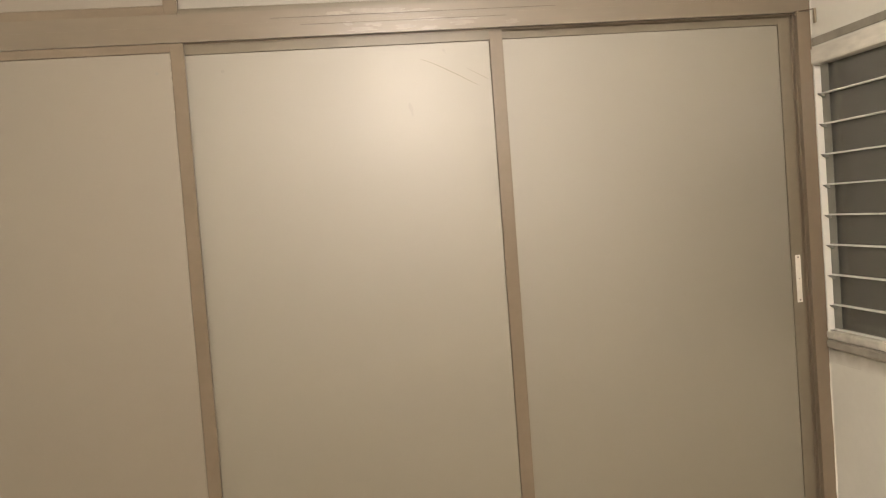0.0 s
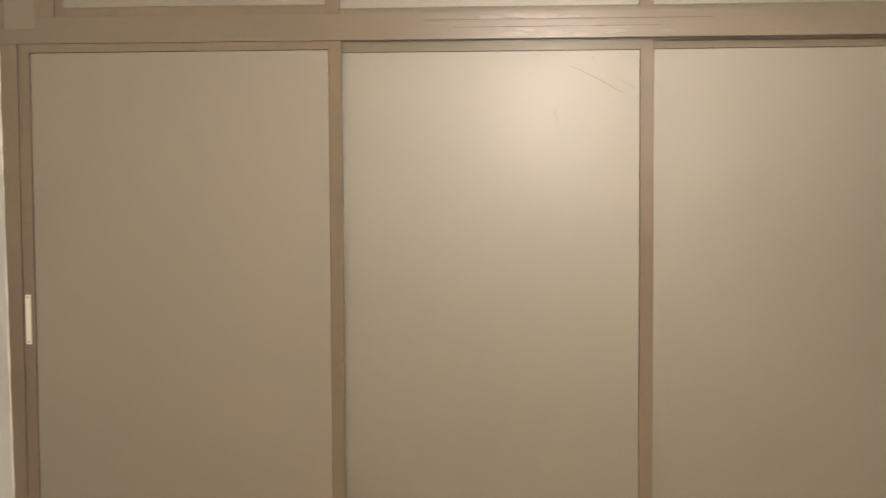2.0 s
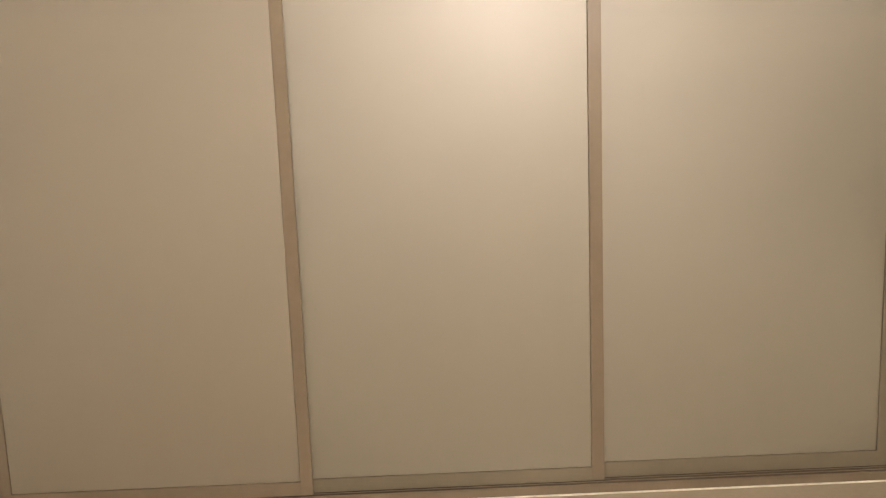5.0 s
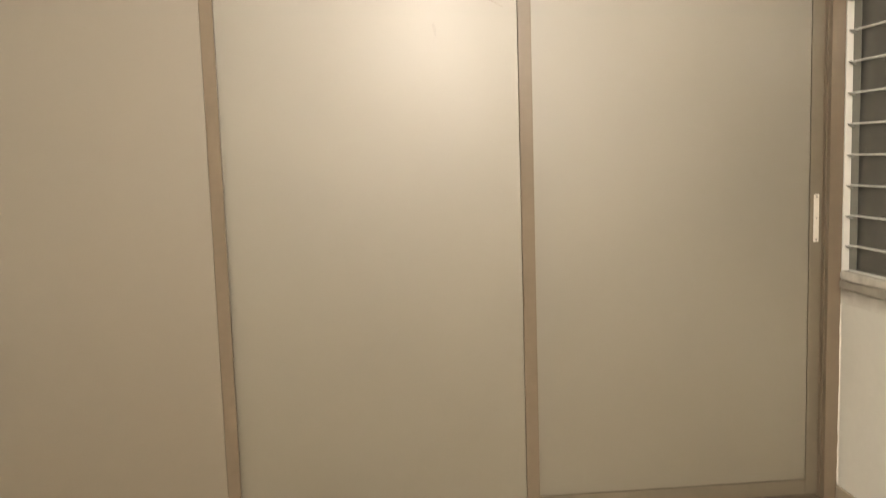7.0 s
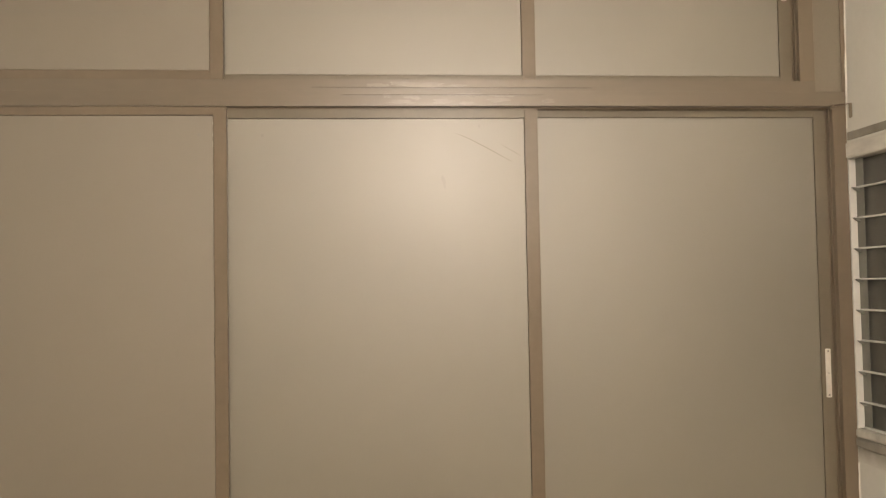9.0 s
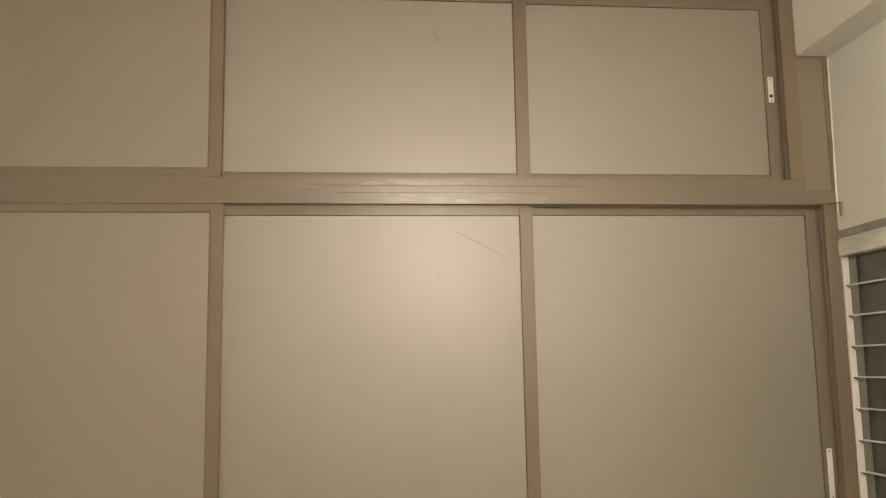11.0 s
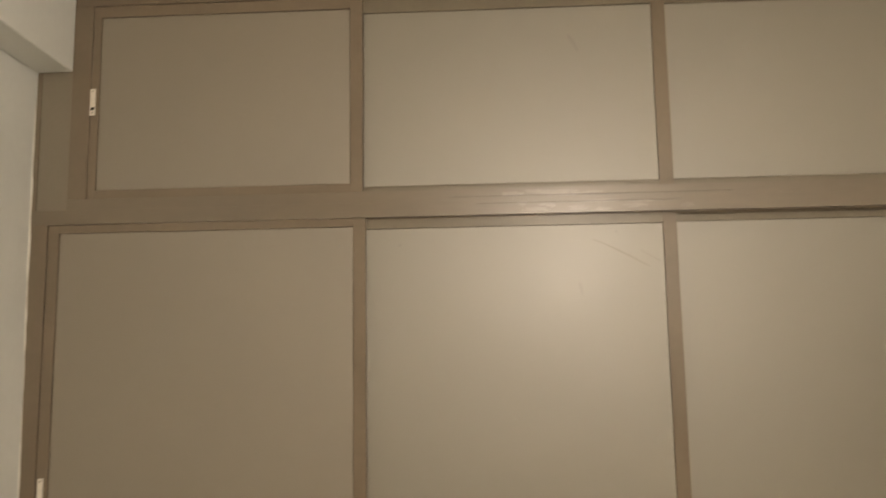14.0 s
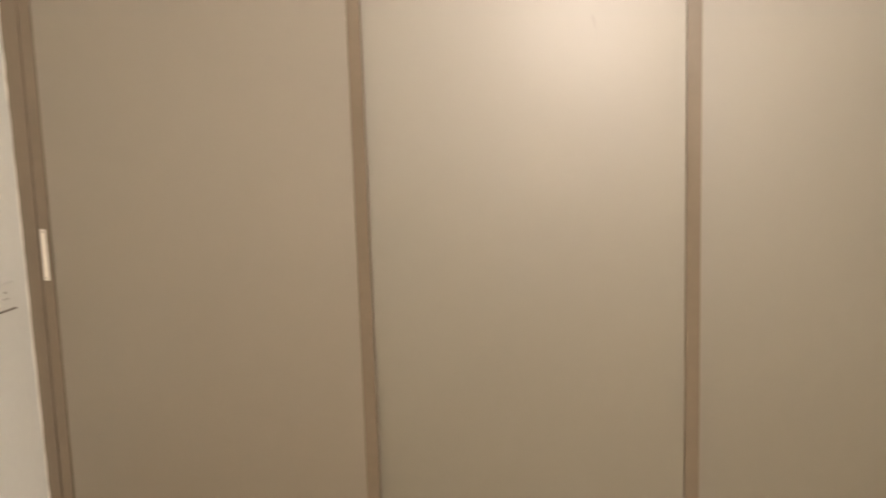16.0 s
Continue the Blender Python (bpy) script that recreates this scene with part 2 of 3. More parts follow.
# wall with the window opening
WY0, WY1 = -0.004, -1.42        # window jambs
WZ0, WZ1 = 0.905, 1.970         # sill and head of the opening
WT = 0.20
east = boxes([((XR, YB, 0), (XR + WT, YN, WZ0)), ((XR, YB, WZ1), (XR + WT, YN, ZC)),
                              ((XR, WY0, WZ0), (XR + 0.06, YN, WZ1)), ((XR, YB, WZ0), (XR + 0.06, WY1, WZ1)),
                              ((XR + 0.06, WY0 + 0.16, WZ0), (XR + WT, YN, WZ1)), ((XR + 0.06, YB, WZ0), (XR + WT, WY1 - 0.16, WZ1))])
for v in east.verts:                 # above the window the plaster leans out a little
    if v.co.x < XR + 0.01 and v.co.z > ZC - 0.01:
        v.co.x += 0.016
structure("wall_east", east, EASTWALL,
          "white painted wall with a louvred window opening", "wall")

for name, x0, x1 in (("baseboard_west", XL, XL + 0.027), ("baseboard_east", XR - 0.010, XR)):
    structure(name, box((x0, YB, 0), (x1, -0.004, 0.094), 0.002), SKIRT, "brown tile skirting along the white wall", "skirting")
structure("trim_joint", box((XL + 0.012, -0.011, 0.0), (XR - 0.012, -0.001, 0.005), 0.002), CEMENT,
          "thin white cement joint between floor and wardrobe", "joint")

# ---- louvred window ----
win = thing("window_1", (XR, (WY0 + WY1) / 2, WZ0), "white louvred window with rough glass blades at night", "window", "structure")
part("window_head", box((XR - 0.010, WY1 - 0.03, 1.914), (XR + 0.055, WY0 + 0.003, 1.974), 0.004, 2), HEADPAINT, win, "dusty white head of the window")
part("head_ledge", box((XR - 0.004, WY1 - 0.03, 1.976), (XR + 0.02, WY0 + 0.003, 2.017), 0.006, 2), SILL_AND_SHADOW, win, "dirty grey plaster ledge over the window")
part("window_sill", box((XR - 0.009, WY1 - 0.03, 0.896), (XR + 0.055, WY0 + 0.003, 0.926), 0.004, 2), WINDOW, win, "dusty white window sill")
part("sill_ledge", box((XR - 0.011, WY1 - 0.03, 0.860), (XR + 0.03, WY0 + 0.003, 0.894), 0.005, 2), SILL_AND_SHADOW, win, "dirty cement ledge under the sill")
# carries both the dirt and the sill's shadow in its colour
part("sill_plaster", box((XR - 0.0015, WY1 - 0.03, 0.806), (XR + 0.02, WY0 + 0.003, 0.8575), 0.001), GRIME_SHADE, win, "grimy plaster below the sill with painted shade")
for y, s in ((WY0, -1), (WY1, 1)):
    part("jamb_channel", box((XR + 0.0255, min(y, y + 0.048 * s), 0.926), (XR + 0.0285, max(y, y + 0.048 * s), 1.914), 0.0006), CHANNEL, win, "grey metal louvre channel")
PITCH = 0.1122
y0, y1 = WY0 - 0.008, WY1 + 0.004
for i in range(9):
    foot = 1.808 - PITCH * i if i < 8 else 0.930
    top = min(foot + 0.118, 1.912) if i < 8 else 1.022
    lean = 0.006 * (top - foot) / 0.12
    bl = bmesh.new()
    a = [(XR + 0.031, foot), (XR + 0.036, foot), (XR + 0.036 + lean, top), (XR + 0.031 + lean, top)]
    vs = [bl.verts.new((x, y, z)) for y in (y0, y1) for x, z in a]
    for q in ((0, 1, 2, 3), (7, 6, 5, 4), (0, 4, 5, 1), (1, 5, 6, 2), (2, 6, 7, 3), (3, 7, 4, 0)):
        bl.faces.new([vs[j] for j in q])
    blade = part("louvre_blade", bl, GLASS, win, "rough grey glass blade")
    part("blade_edge", box((XR + 0.018, y1, foot - 0.004), (XR + 0.0315, y0, foot + 0.002), 0.001), EDGE, blade, "pale ground glass edge")
    for yy, s in ((y0, -1), (y1, 1)):
        clip = bmesh.new()
        rows = [(XR + 0.002, foot - 0.001), (XR + 0.027, foot - 0.004), (XR + 0.027, foot - 0.018), (XR + 0.012, foot - 0.010)]
        cv = [clip.verts.new((x, y, h)) for y in (yy, yy + 0.014 * s) for x, h in rows]
        for q in ((0, 1, 2, 3), (7, 6, 5, 4), (0, 4, 5, 1), (1, 5, 6, 2), (2, 6, 7, 3), (3, 7, 4, 0)):
            clip.faces.new([cv[j] for j in q])
        part("blade_clip", clip, CHANNEL, blade, "grey metal blade clip")
# added slab; its grey paints the dim night behind the blades
structure("backdrop_outside", box((XR + 1.6, -3.4, -0.1), (XR + 1.7, 2.6, 3.4)), NIGHT, "dim grey backdrop added outside the louvres", "outside wall")


# ---- sliding doors ----
def sliding_door(cabinet, name, x0, x1, z0, z1, y, stile_l, stile_r, rail_t, rail_b, thick=0.018, face=LAMINATE, upright=INNER_FRAME, level=INNER_FRAME):
    """A laminate panel held in four champagne aluminium bars; y is the front of the bars."""
    px0, px1, pz0, pz1 = x0 + stile_l, x1 - stile_r, z0 + rail_b, z1 - rail_t
    door = part(name, box((px0 + 0.0015, y + 0.0045, pz0 + 0.0015), (px1 - 0.0015, y + 0.012, pz1 - 0.0015), 0.0006), face, cabinet,
                "beige satin laminate sliding door panel")
    for sx0, sx1 in ((x0, px0), (px1, x1)):
        part("stile", box((sx0, y, z0), (sx1, y + thick, z1), 0.0008), upright, door, "champagne aluminium stile")
    for rz0, rz1 in ((z0, pz0), (pz1, z1)):
        part("rail", box((px0 - 0.0002, y + 0.0001, rz0), (px1 + 0.0002, y + thick - 0.001, rz1), 0.0004), level, door, "champagne aluminium rail")
    part("gasket", boxes([((px0 - 0.001, y + 0.0085, pz0), (px0 + 0.003, y + 0.0125, pz1)), ((px1 - 0.003, y + 0.0085, pz0), (px1 + 0.001, y + 0.0125, pz1)),
                          ((px0, y + 0.0085, pz0 - 0.001), (px1, y + 0.0125, pz0 + 0.003)), ((px0, y + 0.0085, pz1 - 0.003), (px1, y + 0.0125, pz1 + 0.001))]),
         GASKET, door, "dark gasket round the panel")
    return door


def sliver(points, width, y, depth=0.0006):
    """A thin tapered mark on a door's face along points (x, z)."""
    bm = bmesh.new()
    last = None
    n = len(points)
    for i, (x, z) in enumerate(points):
        w = width * (0.25 + 0.75 * math.sin(math.pi * (i + 0.5) / n)) / 2
        now = [bm.verts.new((x, yy, z + s * w)) for yy in (y - depth, y) for s in (-1, 1)]
        if last:
            for a, b in ((0, 1), (1, 3), (3, 2), (2, 0)):
                bm.faces.new((last[a], last[b], now[b], now[a]))
        else:
            bm.faces.new((now[0], now[1], now[3], now[2]))
        last = now
    bm.faces.new((last[0], last[2], last[3], last[1]))
    return bm


Y1, Y2, Y3 = 0.004, 0.027, 0.050   # fronts of the three tracks

# lower wardrobe
LX0, LX1, LZ0, LZ1 = -1.662, 1.708, 0.060, 2.111
MID = 2.164                        # seam between wardrobe head and loft foot
wardrobe = thing("sliding_wardrobe", (0, 0, 0), "tall three-door sliding wardrobe, beige panels in champagne aluminium", "wardrobe")
part("carcass", boxes([((XL + 0.004, 0.10, 0.0), (LX0 - 0.002, YN - 0.004, LZ1)), ((LX1 + 0.002, 0.10, 0.0), (XR - 0.004, YN - 0.004, LZ1)),
                       ((LX0, YN - 0.02, 0.05), (LX1, YN - 0.004, LZ1)), ((LX0, 0.10, 0.01), (LX1, YN - 0.022, 0.05))]), CARCASS, wardrobe, "board carcass behind the doors")
part("jamb", box((XL + 0.0015, 0.0, 0.0), (LX0, 0.098, LZ1 - 0.0002), 0.0007), FRAME, wardrobe, "champagne aluminium side jamb")
part("jamb", box((LX1, 0.0, 0.0), (XR - 0.0015, 0.098, LZ1 - 0.0002), 0.0007), FRAME, wardrobe, "champagne aluminium side jamb")
part("head_rail", box((XL + 0.0015, 0.0, LZ1), (XR - 0.0015, 0.098, MID - 0.0001)), RAILFACE, wardrobe, "champagne aluminium head rail")
part("bottom_track", box((LX0 + 0.001, 0.0, 0.0), (LX1 - 0.001, 0.098, LZ0 - 0.026), 0.002, 2), FRAME, wardrobe, "champagne aluminium bottom track")
for yy in (0.0, 0.0225, 0.0455, 0.069):
    part("track_rib", box((LX0 + 0.001, yy, LZ0 - 0.0258), (LX1 - 0.001, yy + 0.0035, LZ0 - 0.0222), 0.0006), FRAME, wardrobe)
for yy in (0.0228, 0.0458):
    part("side_rib", box((LX1 - 0.004, yy, LZ0 + 0.001), (LX1 - 0.0003, yy + 0.003, LZ1 - 0.001), 0.0005), FRAME, wardrobe)
    part("head_rib", box((LX0 + 0.001, yy, LZ1 - 0.005), (LX1 - 0.006, yy + 0.003, LZ1 - 0.0003), 0.0005), FRAME, wardrobe)
for a, b in ((0.004, 0.022), (0.027, 0.045), (0.050, 0.068)):
    part("track_groove", box((LX0 + 0.001, a, LZ0 - 0.0258), (LX1 - 0.001, b, LZ0 - 0.0245)), TRACK, wardrobe, "dark track groove")

low_l = sliding_door(wardrobe, "sliding_door", LX0 + 0.002, -0.498, 0.041, LZ1 - 0.001, Y1, 0.041, 0.045, 0.030, 0.053, face=MATT_LAMINATE, upright=FRAME, level=FRAME)
low_c = sliding_door(wardrobe, "sliding_door", -0.545, 0.605, 0.040, LZ1 - 0.002, Y2, 0.044, 0.048, 0.036, 0.053, upright=FRAME)
low_r = sliding_door(wardrobe, "sliding_door", 0.558, LX1 - 0.001, 0.040, LZ1 - 0.002, Y3, 0.046, 0.047, 0.030, 0.060)


def pull(door, x, y):
    p = part("handle", box((x - 0.0105, y - 0.004, 1.033), (x + 0.0105, y, 1.213), 0.0015, 2), PLATE, door, "pale flush handle plate")
    for z, r in ((1.042, 0.0034), (1.204, 0.0034), (1.123, 0.002)):
        part("screw", rod_into(bmesh.new(), (x, y - 0.0052, z), (x, y - 0.003, z), r, 12), STEEL, door, "dull steel screw")


pull(low_l, -1.643, Y1)
pull(low_r, 1.684, Y3)

# scratches, drill marks and filler smears on the wardrobe doors
yc = Y2 + 0.0045
part("scratch", sliver([(0.307, 2.018), (0.345, 2.004), (0.39, 1.981), (0.435, 1.957), (0.475, 1.934), (0.505, 1.918)], 0.0021, yc, 0.0003), SCRATCH, low_c)
part("scratch", sliver([(0.47, 1.979), (0.495, 1.964), (0.52, 1.950), (0.545, 1.936)], 0.0012, yc, 0.0003), SCRATCH, low_c)
part("scratch", sliver([(0.388, 2.050), (0.395, 2.039), (0.400, 2.031)], 0.006, yc, 0.0003), SMUDGE, low_c)


def spot(door, x, z, y, r):
    part("drill_mark", rod_into(bmesh.new(), (x, y - 0.0002, z), (x, y + 0.0005, z), r, 14), SMUDGE, door)


spot(low_l, -0.592, 2.012, Y1 + 0.0045, 0.0055)
spot(low_c, -0.378, 2.012, yc, 0.0055)
spot(low_c, 0.392, 2.045, yc, 0.0055)
rnd = random.Random(4)
for z, h in ((2.052, 0.010), (2.010, 0.012), (1.978, 0.020), (1.88, 0.006)):
    x = -0.5445 + rnd.uniform(-0.001, 0.001)
    part("filler_smear", box((x - 0.0012, Y1 + 0.0036, z - h / 2), (x + 0.0010, Y1 + 0.0055, z + h / 2), 0.0008), CHIP, low_l, "white filler smear on the panel edge")


def smear(parent, name, a, b, width, mat, axis="y", face=0.0):
    """A faint thin oval mark from a to b on a flat face; a and b are places on that face."""
    bm = bmesh.new()
    a, b = Vector(a), Vector(b)
    along = (b - a) / 2
    out = Vector((0, -1, 0)) if axis == "y" else Vector((1, 0, 0))
    side = along.normalized().cross(out) * width / 2
    ring = []
    for j in range(20):
        q = j * math.tau / 20
        w = 1 + 0.25 * math.sin(3 * q + 1) + 0.12 * math.sin(7 * q)
        ring.append((a + b) / 2 + along * math.cos(q) + side * math.sin(q) * w)
    top = [bm.verts.new(p + out * 0.0003) for p in ring]
    foot = [bm.verts.new(p - out * 0.0008) for p in ring]
    bm.faces.new(top)
    for j in range(20):
        bm.faces.new((top[j], top[(j + 1) % 20], foot[(j + 1) % 20], foot[j]))
    return part(name, bm, mat, parent)


WALLMARK = material("faint_wall_smudge", (0.71, 0.705, 0.66), 0.65, grain=60, fine=0.05, blotch=10, broad=0.06)
smear(low_c, "smudge", (0.256, yc, 1.868), (0.266, yc, 1.818), 0.012, SMUDGE)

# loft cabinet
UX0, UX1, UZ0, UZ1 = -1.524, 1.588, 2.205, 2.946
loft = thing("loft_cabinet", (0, 0, MID), "overhead three-door sliding loft cabinet, beige panels in champagne aluminium", "cabinet")
part("carcass", boxes([((XL + 0.004, 0.10, MID), (UX0 - 0.002, YN - 0.004, ZC - 0.002)), ((UX1 + 0.002, 0.10, MID), (XR - 0.004, YN - 0.004, ZC - 0.002)),
                       ((UX0, YN - 0.02, MID), (UX1, YN - 0.004, ZC - 0.002)), ((UX0, 0.10, MID + 0.002), (UX1, YN - 0.022, UZ0 - 0.01))]), CARCASS, loft, "board carcass behind the doors")
part("foot_rail", box((BEAM_L - 0.003, 0.0, MID), (BEAM_R + 0.003, 0.098, UZ0)), RAILFACE, loft, "champagne aluminium foot rail")
part("head_rail", box((BEAM_L - 0.003, 0.0, UZ1), (BEAM_R + 0.003, 0.098, ZC - 0.001), 0.0007), FRAME, loft, "champagne aluminium head rail")
part("jamb", box((BEAM_L - 0.003, 0.0, UZ0 + 0.0001), (UX0, 0.098, UZ1 - 0.0001), 0.0007), FRAME, loft, "champagne aluminium side jamb")
part("jamb", box((UX1, 0.0, UZ0 + 0.0001), (BEAM_R + 0.003, 0.098, UZ1 - 0.0001), 0.0007), FRAME, loft, "champagne aluminium side jamb")
for yy in (0.0225, 0.0455):
    part("head_rib", box((UX0 + 0.001, yy, UZ1 - 0.005), (UX1 - 0.006, yy + 0.003, UZ1 - 0.0003), 0.0005), FRAME, loft)
    part("side_rib", box((UX1 - 0.004, yy, UZ0 + 0.001), (UX1 - 0.0003, yy + 0.003, UZ1 - 0.001), 0.0005), FRAME, loft)
for x0, x1, s0, s1 in ((XL + 0.002, BEAM_L, XL + 0.002, XL + 0.020), (BEAM_R, XR + 0.018, XR - 0.012, XR + 0.012)):
    part("filler_panel", box((x0, 0.006, MID + 0.001), (x1, 0.03, BEAM_Z + 0.05), 0.001), FILLER, loft, "greyish beige filler panel under the beam")
    part("filler_strip", box((s0, 0.001, MID + 0.001), (s1, 0.0055, BEAM_Z - 0.001), 0.0008), FRAME, loft, "champagne edge strip")
up_l = sliding_door(loft, "sliding_door", UX0 + 0.001, -0.508, UZ0 + 0.001, UZ1 - 0.002, Y1, 0.030, 0.046, 0.043, 0.031, face=MATT_LAMINATE, upright=FRAME, level=FRAME)
up_c = sliding_door(loft, "sliding_door", -0.555, 0.603, UZ0 + 0.001, UZ1 - 0.002, Y2, 0.046, 0.050, 0.054, 0.0225, upright=FRAME)
up_r = sliding_door(loft, "sliding_door", 0.556, UX1 - 0.001, UZ0 + 0.001, UZ1 - 0.002, Y3, 0.048, 0.050, 0.047, 0.028)


smear(up_c, "smudge", (0.245, Y2 + 0.0045, 2.785), (0.284, Y2 + 0.0045, 2.715), 0.014, SMUDGE)


def lock(door, x, y):
    part("lock_plate", boxes([((x - 0.0105, y - 0.004, 2.552), (x + 0.0105, y, 2.622)), ((x - 0.0105, y - 0.004, 2.521), (x + 0.0105, y, 2.540)),
                              ((x - 0.0105, y - 0.004, 2.540), (x - 0.0065, y, 2.552)), ((x + 0.0065, y - 0.004, 2.540), (x + 0.0105, y, 2.552))], 0.0006), PLATE, door, "pale lock plate with a dark latch hole")
    part("latch_hole", box((x - 0.0065, y - 0.0015, 2.540), (x + 0.0065, y - 0.0005, 2.552)), HOLE, door)
    for z in (2.530, 2.613):
        part("screw", rod_into(bmesh.new(), (x, y - 0.005, z), (x, y - 0.003, z), 0.0035, 10), STEEL, door, "dull steel screw")


lock(up_l, -1.5150, Y1)
lock(up_r, 1.559, Y3)

# old glue residue on the rails
for i in range(22):
    res = bmesh.new()
    upper = i >= 14
    x = 0.26 + rnd.gauss(0, 0.11)
    z = rnd.uniform(2.180, 2.194) if upper else rnd.uniform(2.122, 2.156)
    w, h = rnd.uniform(0.03, 0.11), rnd.uniform(0.008, 0.018)
    ring = []
    for j in range(14):
        a = j * math.tau / 14
        q = rnd.uniform(0.6, 1.2)
        ring.append(res.verts.new((x + w / 2 * q * math.cos(a), -0.0003 - 0.00006 * i, z + h / 2 * q * math.sin(a))))
    top = [res.verts.new((v.co.x, 0.0006, v.co.z)) for v in ring]
    res.faces.new(ring)
    for j in range(14):
        res.faces.new((ring[j], ring[(j + 1) % 14], top[(j + 1) % 14], top[j]))
    part("glue_patch", res, RESIDUE, loft if upper else wardrobe, "patch of old glue residue")
for z, owner, x0, x1 in ((2.1505, wardrobe, -0.10, 0.62), (2.1765, loft, -0.20, 0.80)):
    part("rail_groove", box((x0, -0.0019, z), (x1, 0.0008, z + 0.0011)), TRACK, owner)

# ---- switch plate on the side wall ----
SX, SY0, SY1, SZ0, SZ1 = XL + 0.013, -0.313, -0.088, 0.957, 1.052
sw = thing("switch_plate", (SX, (SY0 + SY1) / 2, SZ0), "white modular switch and socket plate, loose on the wall", "switch")
part("cover", box((SX - 0.003, SY0, SZ0), (SX + 0.012, SY1, SZ1), 0.005, 3), PLASTIC, sw, "white plastic cover plate")
# brown strip stands in for the shadow below the cover
part("underside_shade", box((SX - 0.006, SY0 + 0.004, SZ0 - 0.0042), (SX + 0.008, SY1 + 0.002, SZ0 + 0.002), 0.001), GAP_SHADE, sw, "brown strip painting the shaded gap under the cover")
part("module_frame", box((SX + 0.0115, SY0 + 0.026, SZ0 + 0.018), (SX + 0.0130, SY1 - 0.022, SZ1 - 0.018), 0.0007, 2), PLASTIC, sw)
# painted shadow line under the rockers, in the sill's grey
part("module_shadow", box((SX + 0.0112, SY0 + 0.034, SZ0 + 0.0165), (SX + 0.0126, SY0 + 0.128, SZ0 + 0.0180), 0.0003), SILL_AND_SHADOW, sw)
for i in range(3):                   # rockers; the third is pressed the other way and stands out at its foot
    y = SY0 + 0.045 + 0.027 * i
    rocker = box((SX + 0.0125, y - 0.0125, SZ0 + 0.021), (SX + 0.0134, y + 0.0125, SZ1 - 0.021), 0.0002)
    for v in rocker.verts:
        if v.co.x > SX + 0.0130:
            up = v.co.z > (SZ0 + SZ1) / 2
            v.co.x += (-0.0008 if up else 0.0085) if i == 2 else (0.0004 if up else 0.0)
    # the third rocker's catch of light is painted by lighter plastic
    part("rocker", rocker, LIT_ROCKER if i == 2 else PLASTIC, sw, "white rocker switch")
y = SY1 - 0.066
part("socket", box((SX + 0.0125, y - 0.026, SZ0 + 0.020), (SX + 0.0142, y + 0.026, SZ1 - 0.020), 0.0007, 2), PLASTIC, sw, "white three-pin socket")
for dy, dz, r in ((0, 0.062, 0.0042), (-0.0105, 0.040, 0.0030), (0.0105, 0.040, 0.0030)):
    part("pin_hole", rod_into(bmesh.new(), (SX + 0.0135, y + dy, SZ0 + dz), (SX + 0.0148, y + dy, SZ0 + dz), r, 12), GAP_SHADE, sw, "dark pin hole")


# ---- small things ----
mark_x = west_x(1.875)
smear(wall_w, "smudge", (mark_x + 0.0002, -0.352, 1.900), (mark_x + 0.0005, -0.352, 1.850), 0.016, WALLMARK, "x")


def tube(points, radius, swell=None):
    cu = bpy.data.curves.new("wire_curve", "CURVE")
    cu.dimensions, cu.bevel_depth, cu.bevel_resolution, cu.resolution_u = "3D", radius, 2, 6
    sp = cu.splines.new("BEZIER")
    sp.bezier_points.add(len(points) - 1)
    for p, c in zip(sp.bezier_points, points):
        p.co, p.handle_left_type, p.handle_right_type = c, "AUTO", "AUTO"
        if swell:
            p.radius = swell.uniform(0.5, 1.3)
    ob = bpy.data.objects.new("wire_tmp", cu)
    me = bpy.data.meshes.new_from_object(ob)
    bm = bmesh.new()
    bm.from_mesh(me)
    bpy.data.objects.remove(ob)
    bpy.data.meshes.remove(me)
    return bm


def east_x(z):
    return XR + (0.016 * (z - WZ1) / (ZC - WZ1) if z > WZ1 else 0.0)


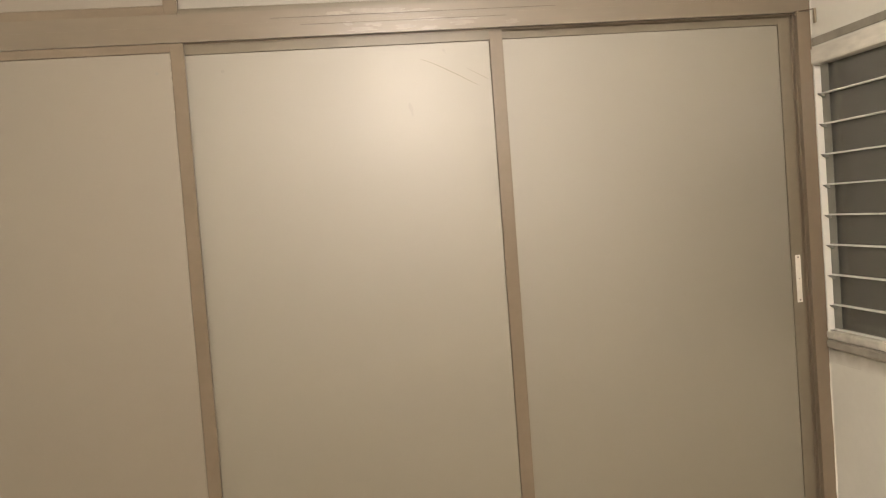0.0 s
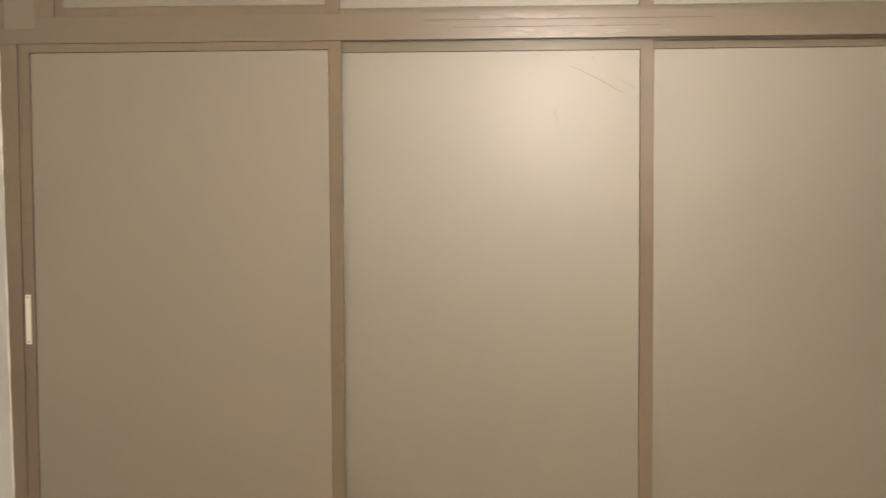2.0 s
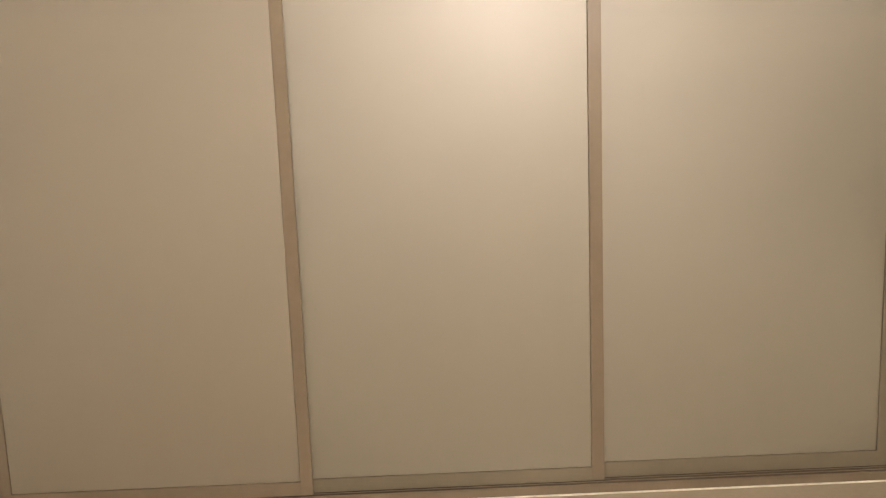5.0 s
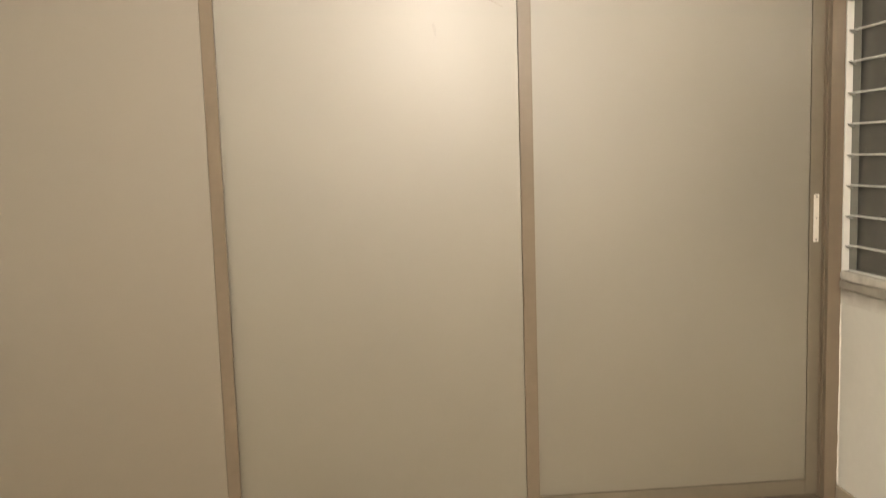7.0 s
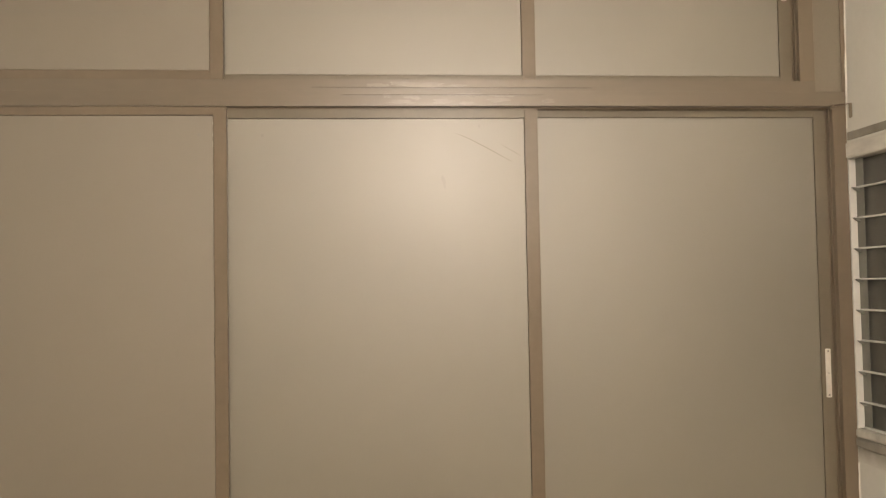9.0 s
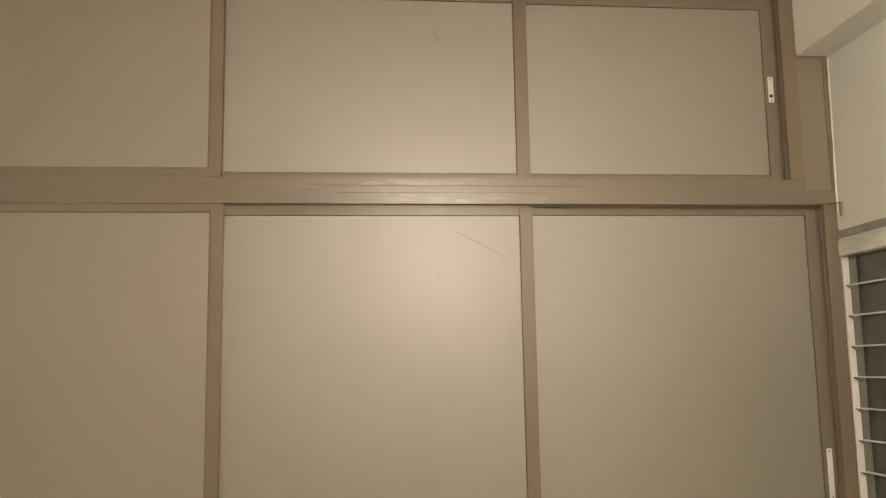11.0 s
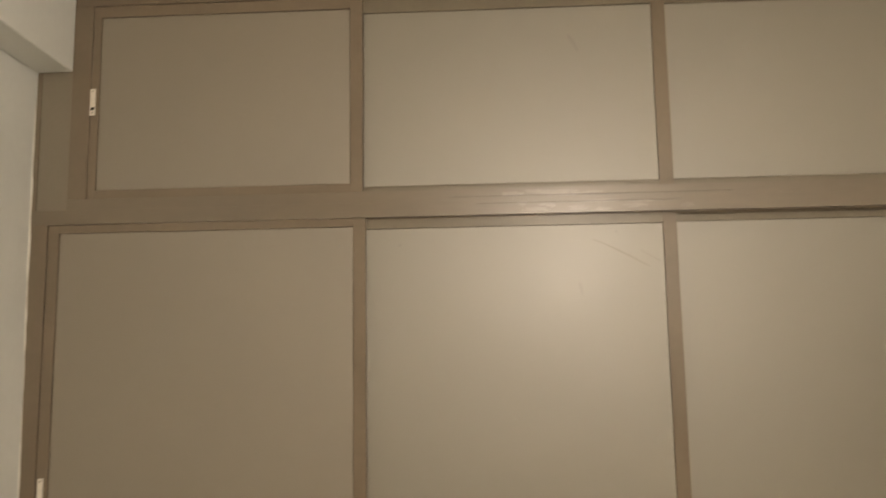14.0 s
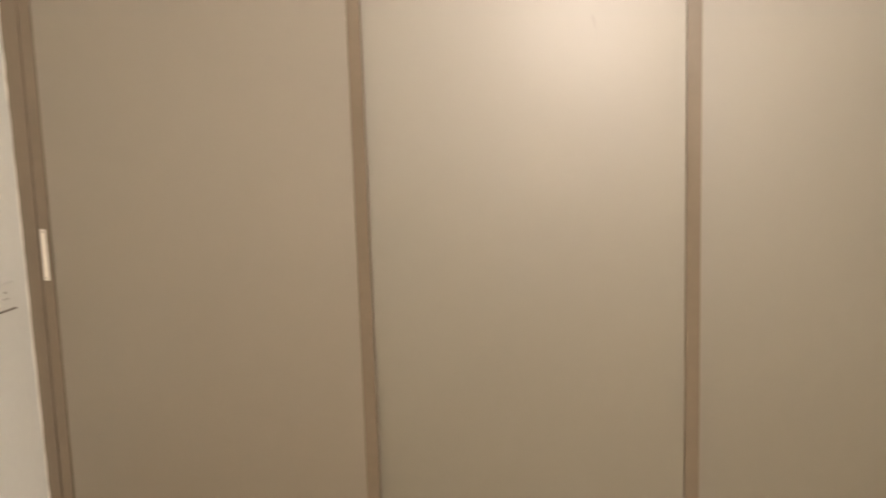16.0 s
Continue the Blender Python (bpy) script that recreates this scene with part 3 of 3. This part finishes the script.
for name, wall_x, side, z0, z1 in (("trim_sealant_west", west_x, 1, 0.10, 2.685), ("trim_sealant_east", east_x, -1, 0.10, 0.80), ("trim_sealant_window", east_x, -1, 2.025, 2.685)):
    n = round((z1 - z0) / 0.045)
    run = [(wall_x(z0 + (z1 - z0) * i / n) + side * rnd.uniform(0.0, 0.0016), -0.0012, z0 + (z1 - z0) * i / n) for i in range(n + 1)]
    structure(name, tube(run, 0.0034, rnd), SEALANT, "thin uneven white sealant bead beside the cabinet", "sealant")

wire = thing("loose_wire", (0.40, -0.20, ZC), "loose pale wire ends hanging from the ceiling", "wire")
part("pale_core", tube([(0.40, -0.20, ZC), (0.412, -0.16, 2.975), (0.432, -0.11, 2.962), (0.470, -0.055, 2.956)], 0.0022), WIRE, wire, "pale wire", True)
# dark strand added to draw the pale wire's shadow
part("shadow_strand", tube([(0.40, -0.20, ZC), (0.415, -0.15, 2.980), (0.437, -0.10, 2.975), (0.446, -0.06, 2.962)], 0.0018), WIRE_SHADOW, wire, "dark strand standing in for the pale wire's shadow", True)

hook = thing("wall_hook", (XR, -0.03, 2.06), "small aged metal curtain-wire hook on the white wall", "hook")
part("plate", box((XR - 0.006, -0.042, 2.062), (XR - 0.0005, -0.024, 2.116), 0.002, 2), BRASS, hook)
part("wire", tube([(XR - 0.008, -0.036, 2.113), (XR - 0.030, -0.020, 2.1135), (LX1 + 0.010, -0.006, 2.114), (LX1 - 0.010, -0.004, 2.1145)], 0.0020), TARNISH, hook, "thin dark strand standing in for the pale wire's shadow", True)
part("screw_eye", tube([(LX1 + 0.003, -0.004, 2.113), (LX1 - 0.003, -0.010, 2.110), (LX1 - 0.010, -0.004, 2.105), (LX1 - 0.004, -0.001, 2.100)], 0.002), BRASS, hook, "", True)

lamp = thing("wall_bulb", (BULB_PLACE[0], YB, BULB_PLACE[2]), "lit warm bulb in a white holder on the wall", "lamp")
part("holder", rod_into(bmesh.new(), (BULB_PLACE[0], YB, BULB_PLACE[2]), (BULB_PLACE[0], BULB_PLACE[1] - 0.05, BULB_PLACE[2]), 0.028, 24), PLASTIC, lamp, "white bulb holder", True)
globe = bmesh.new()
bmesh.ops.create_uvsphere(globe, u_segments=24, v_segments=16, radius=0.045, matrix=Matrix.Translation(BULB_PLACE))
part("bulb", globe, BULB, lamp, "glowing warm bulb", True)
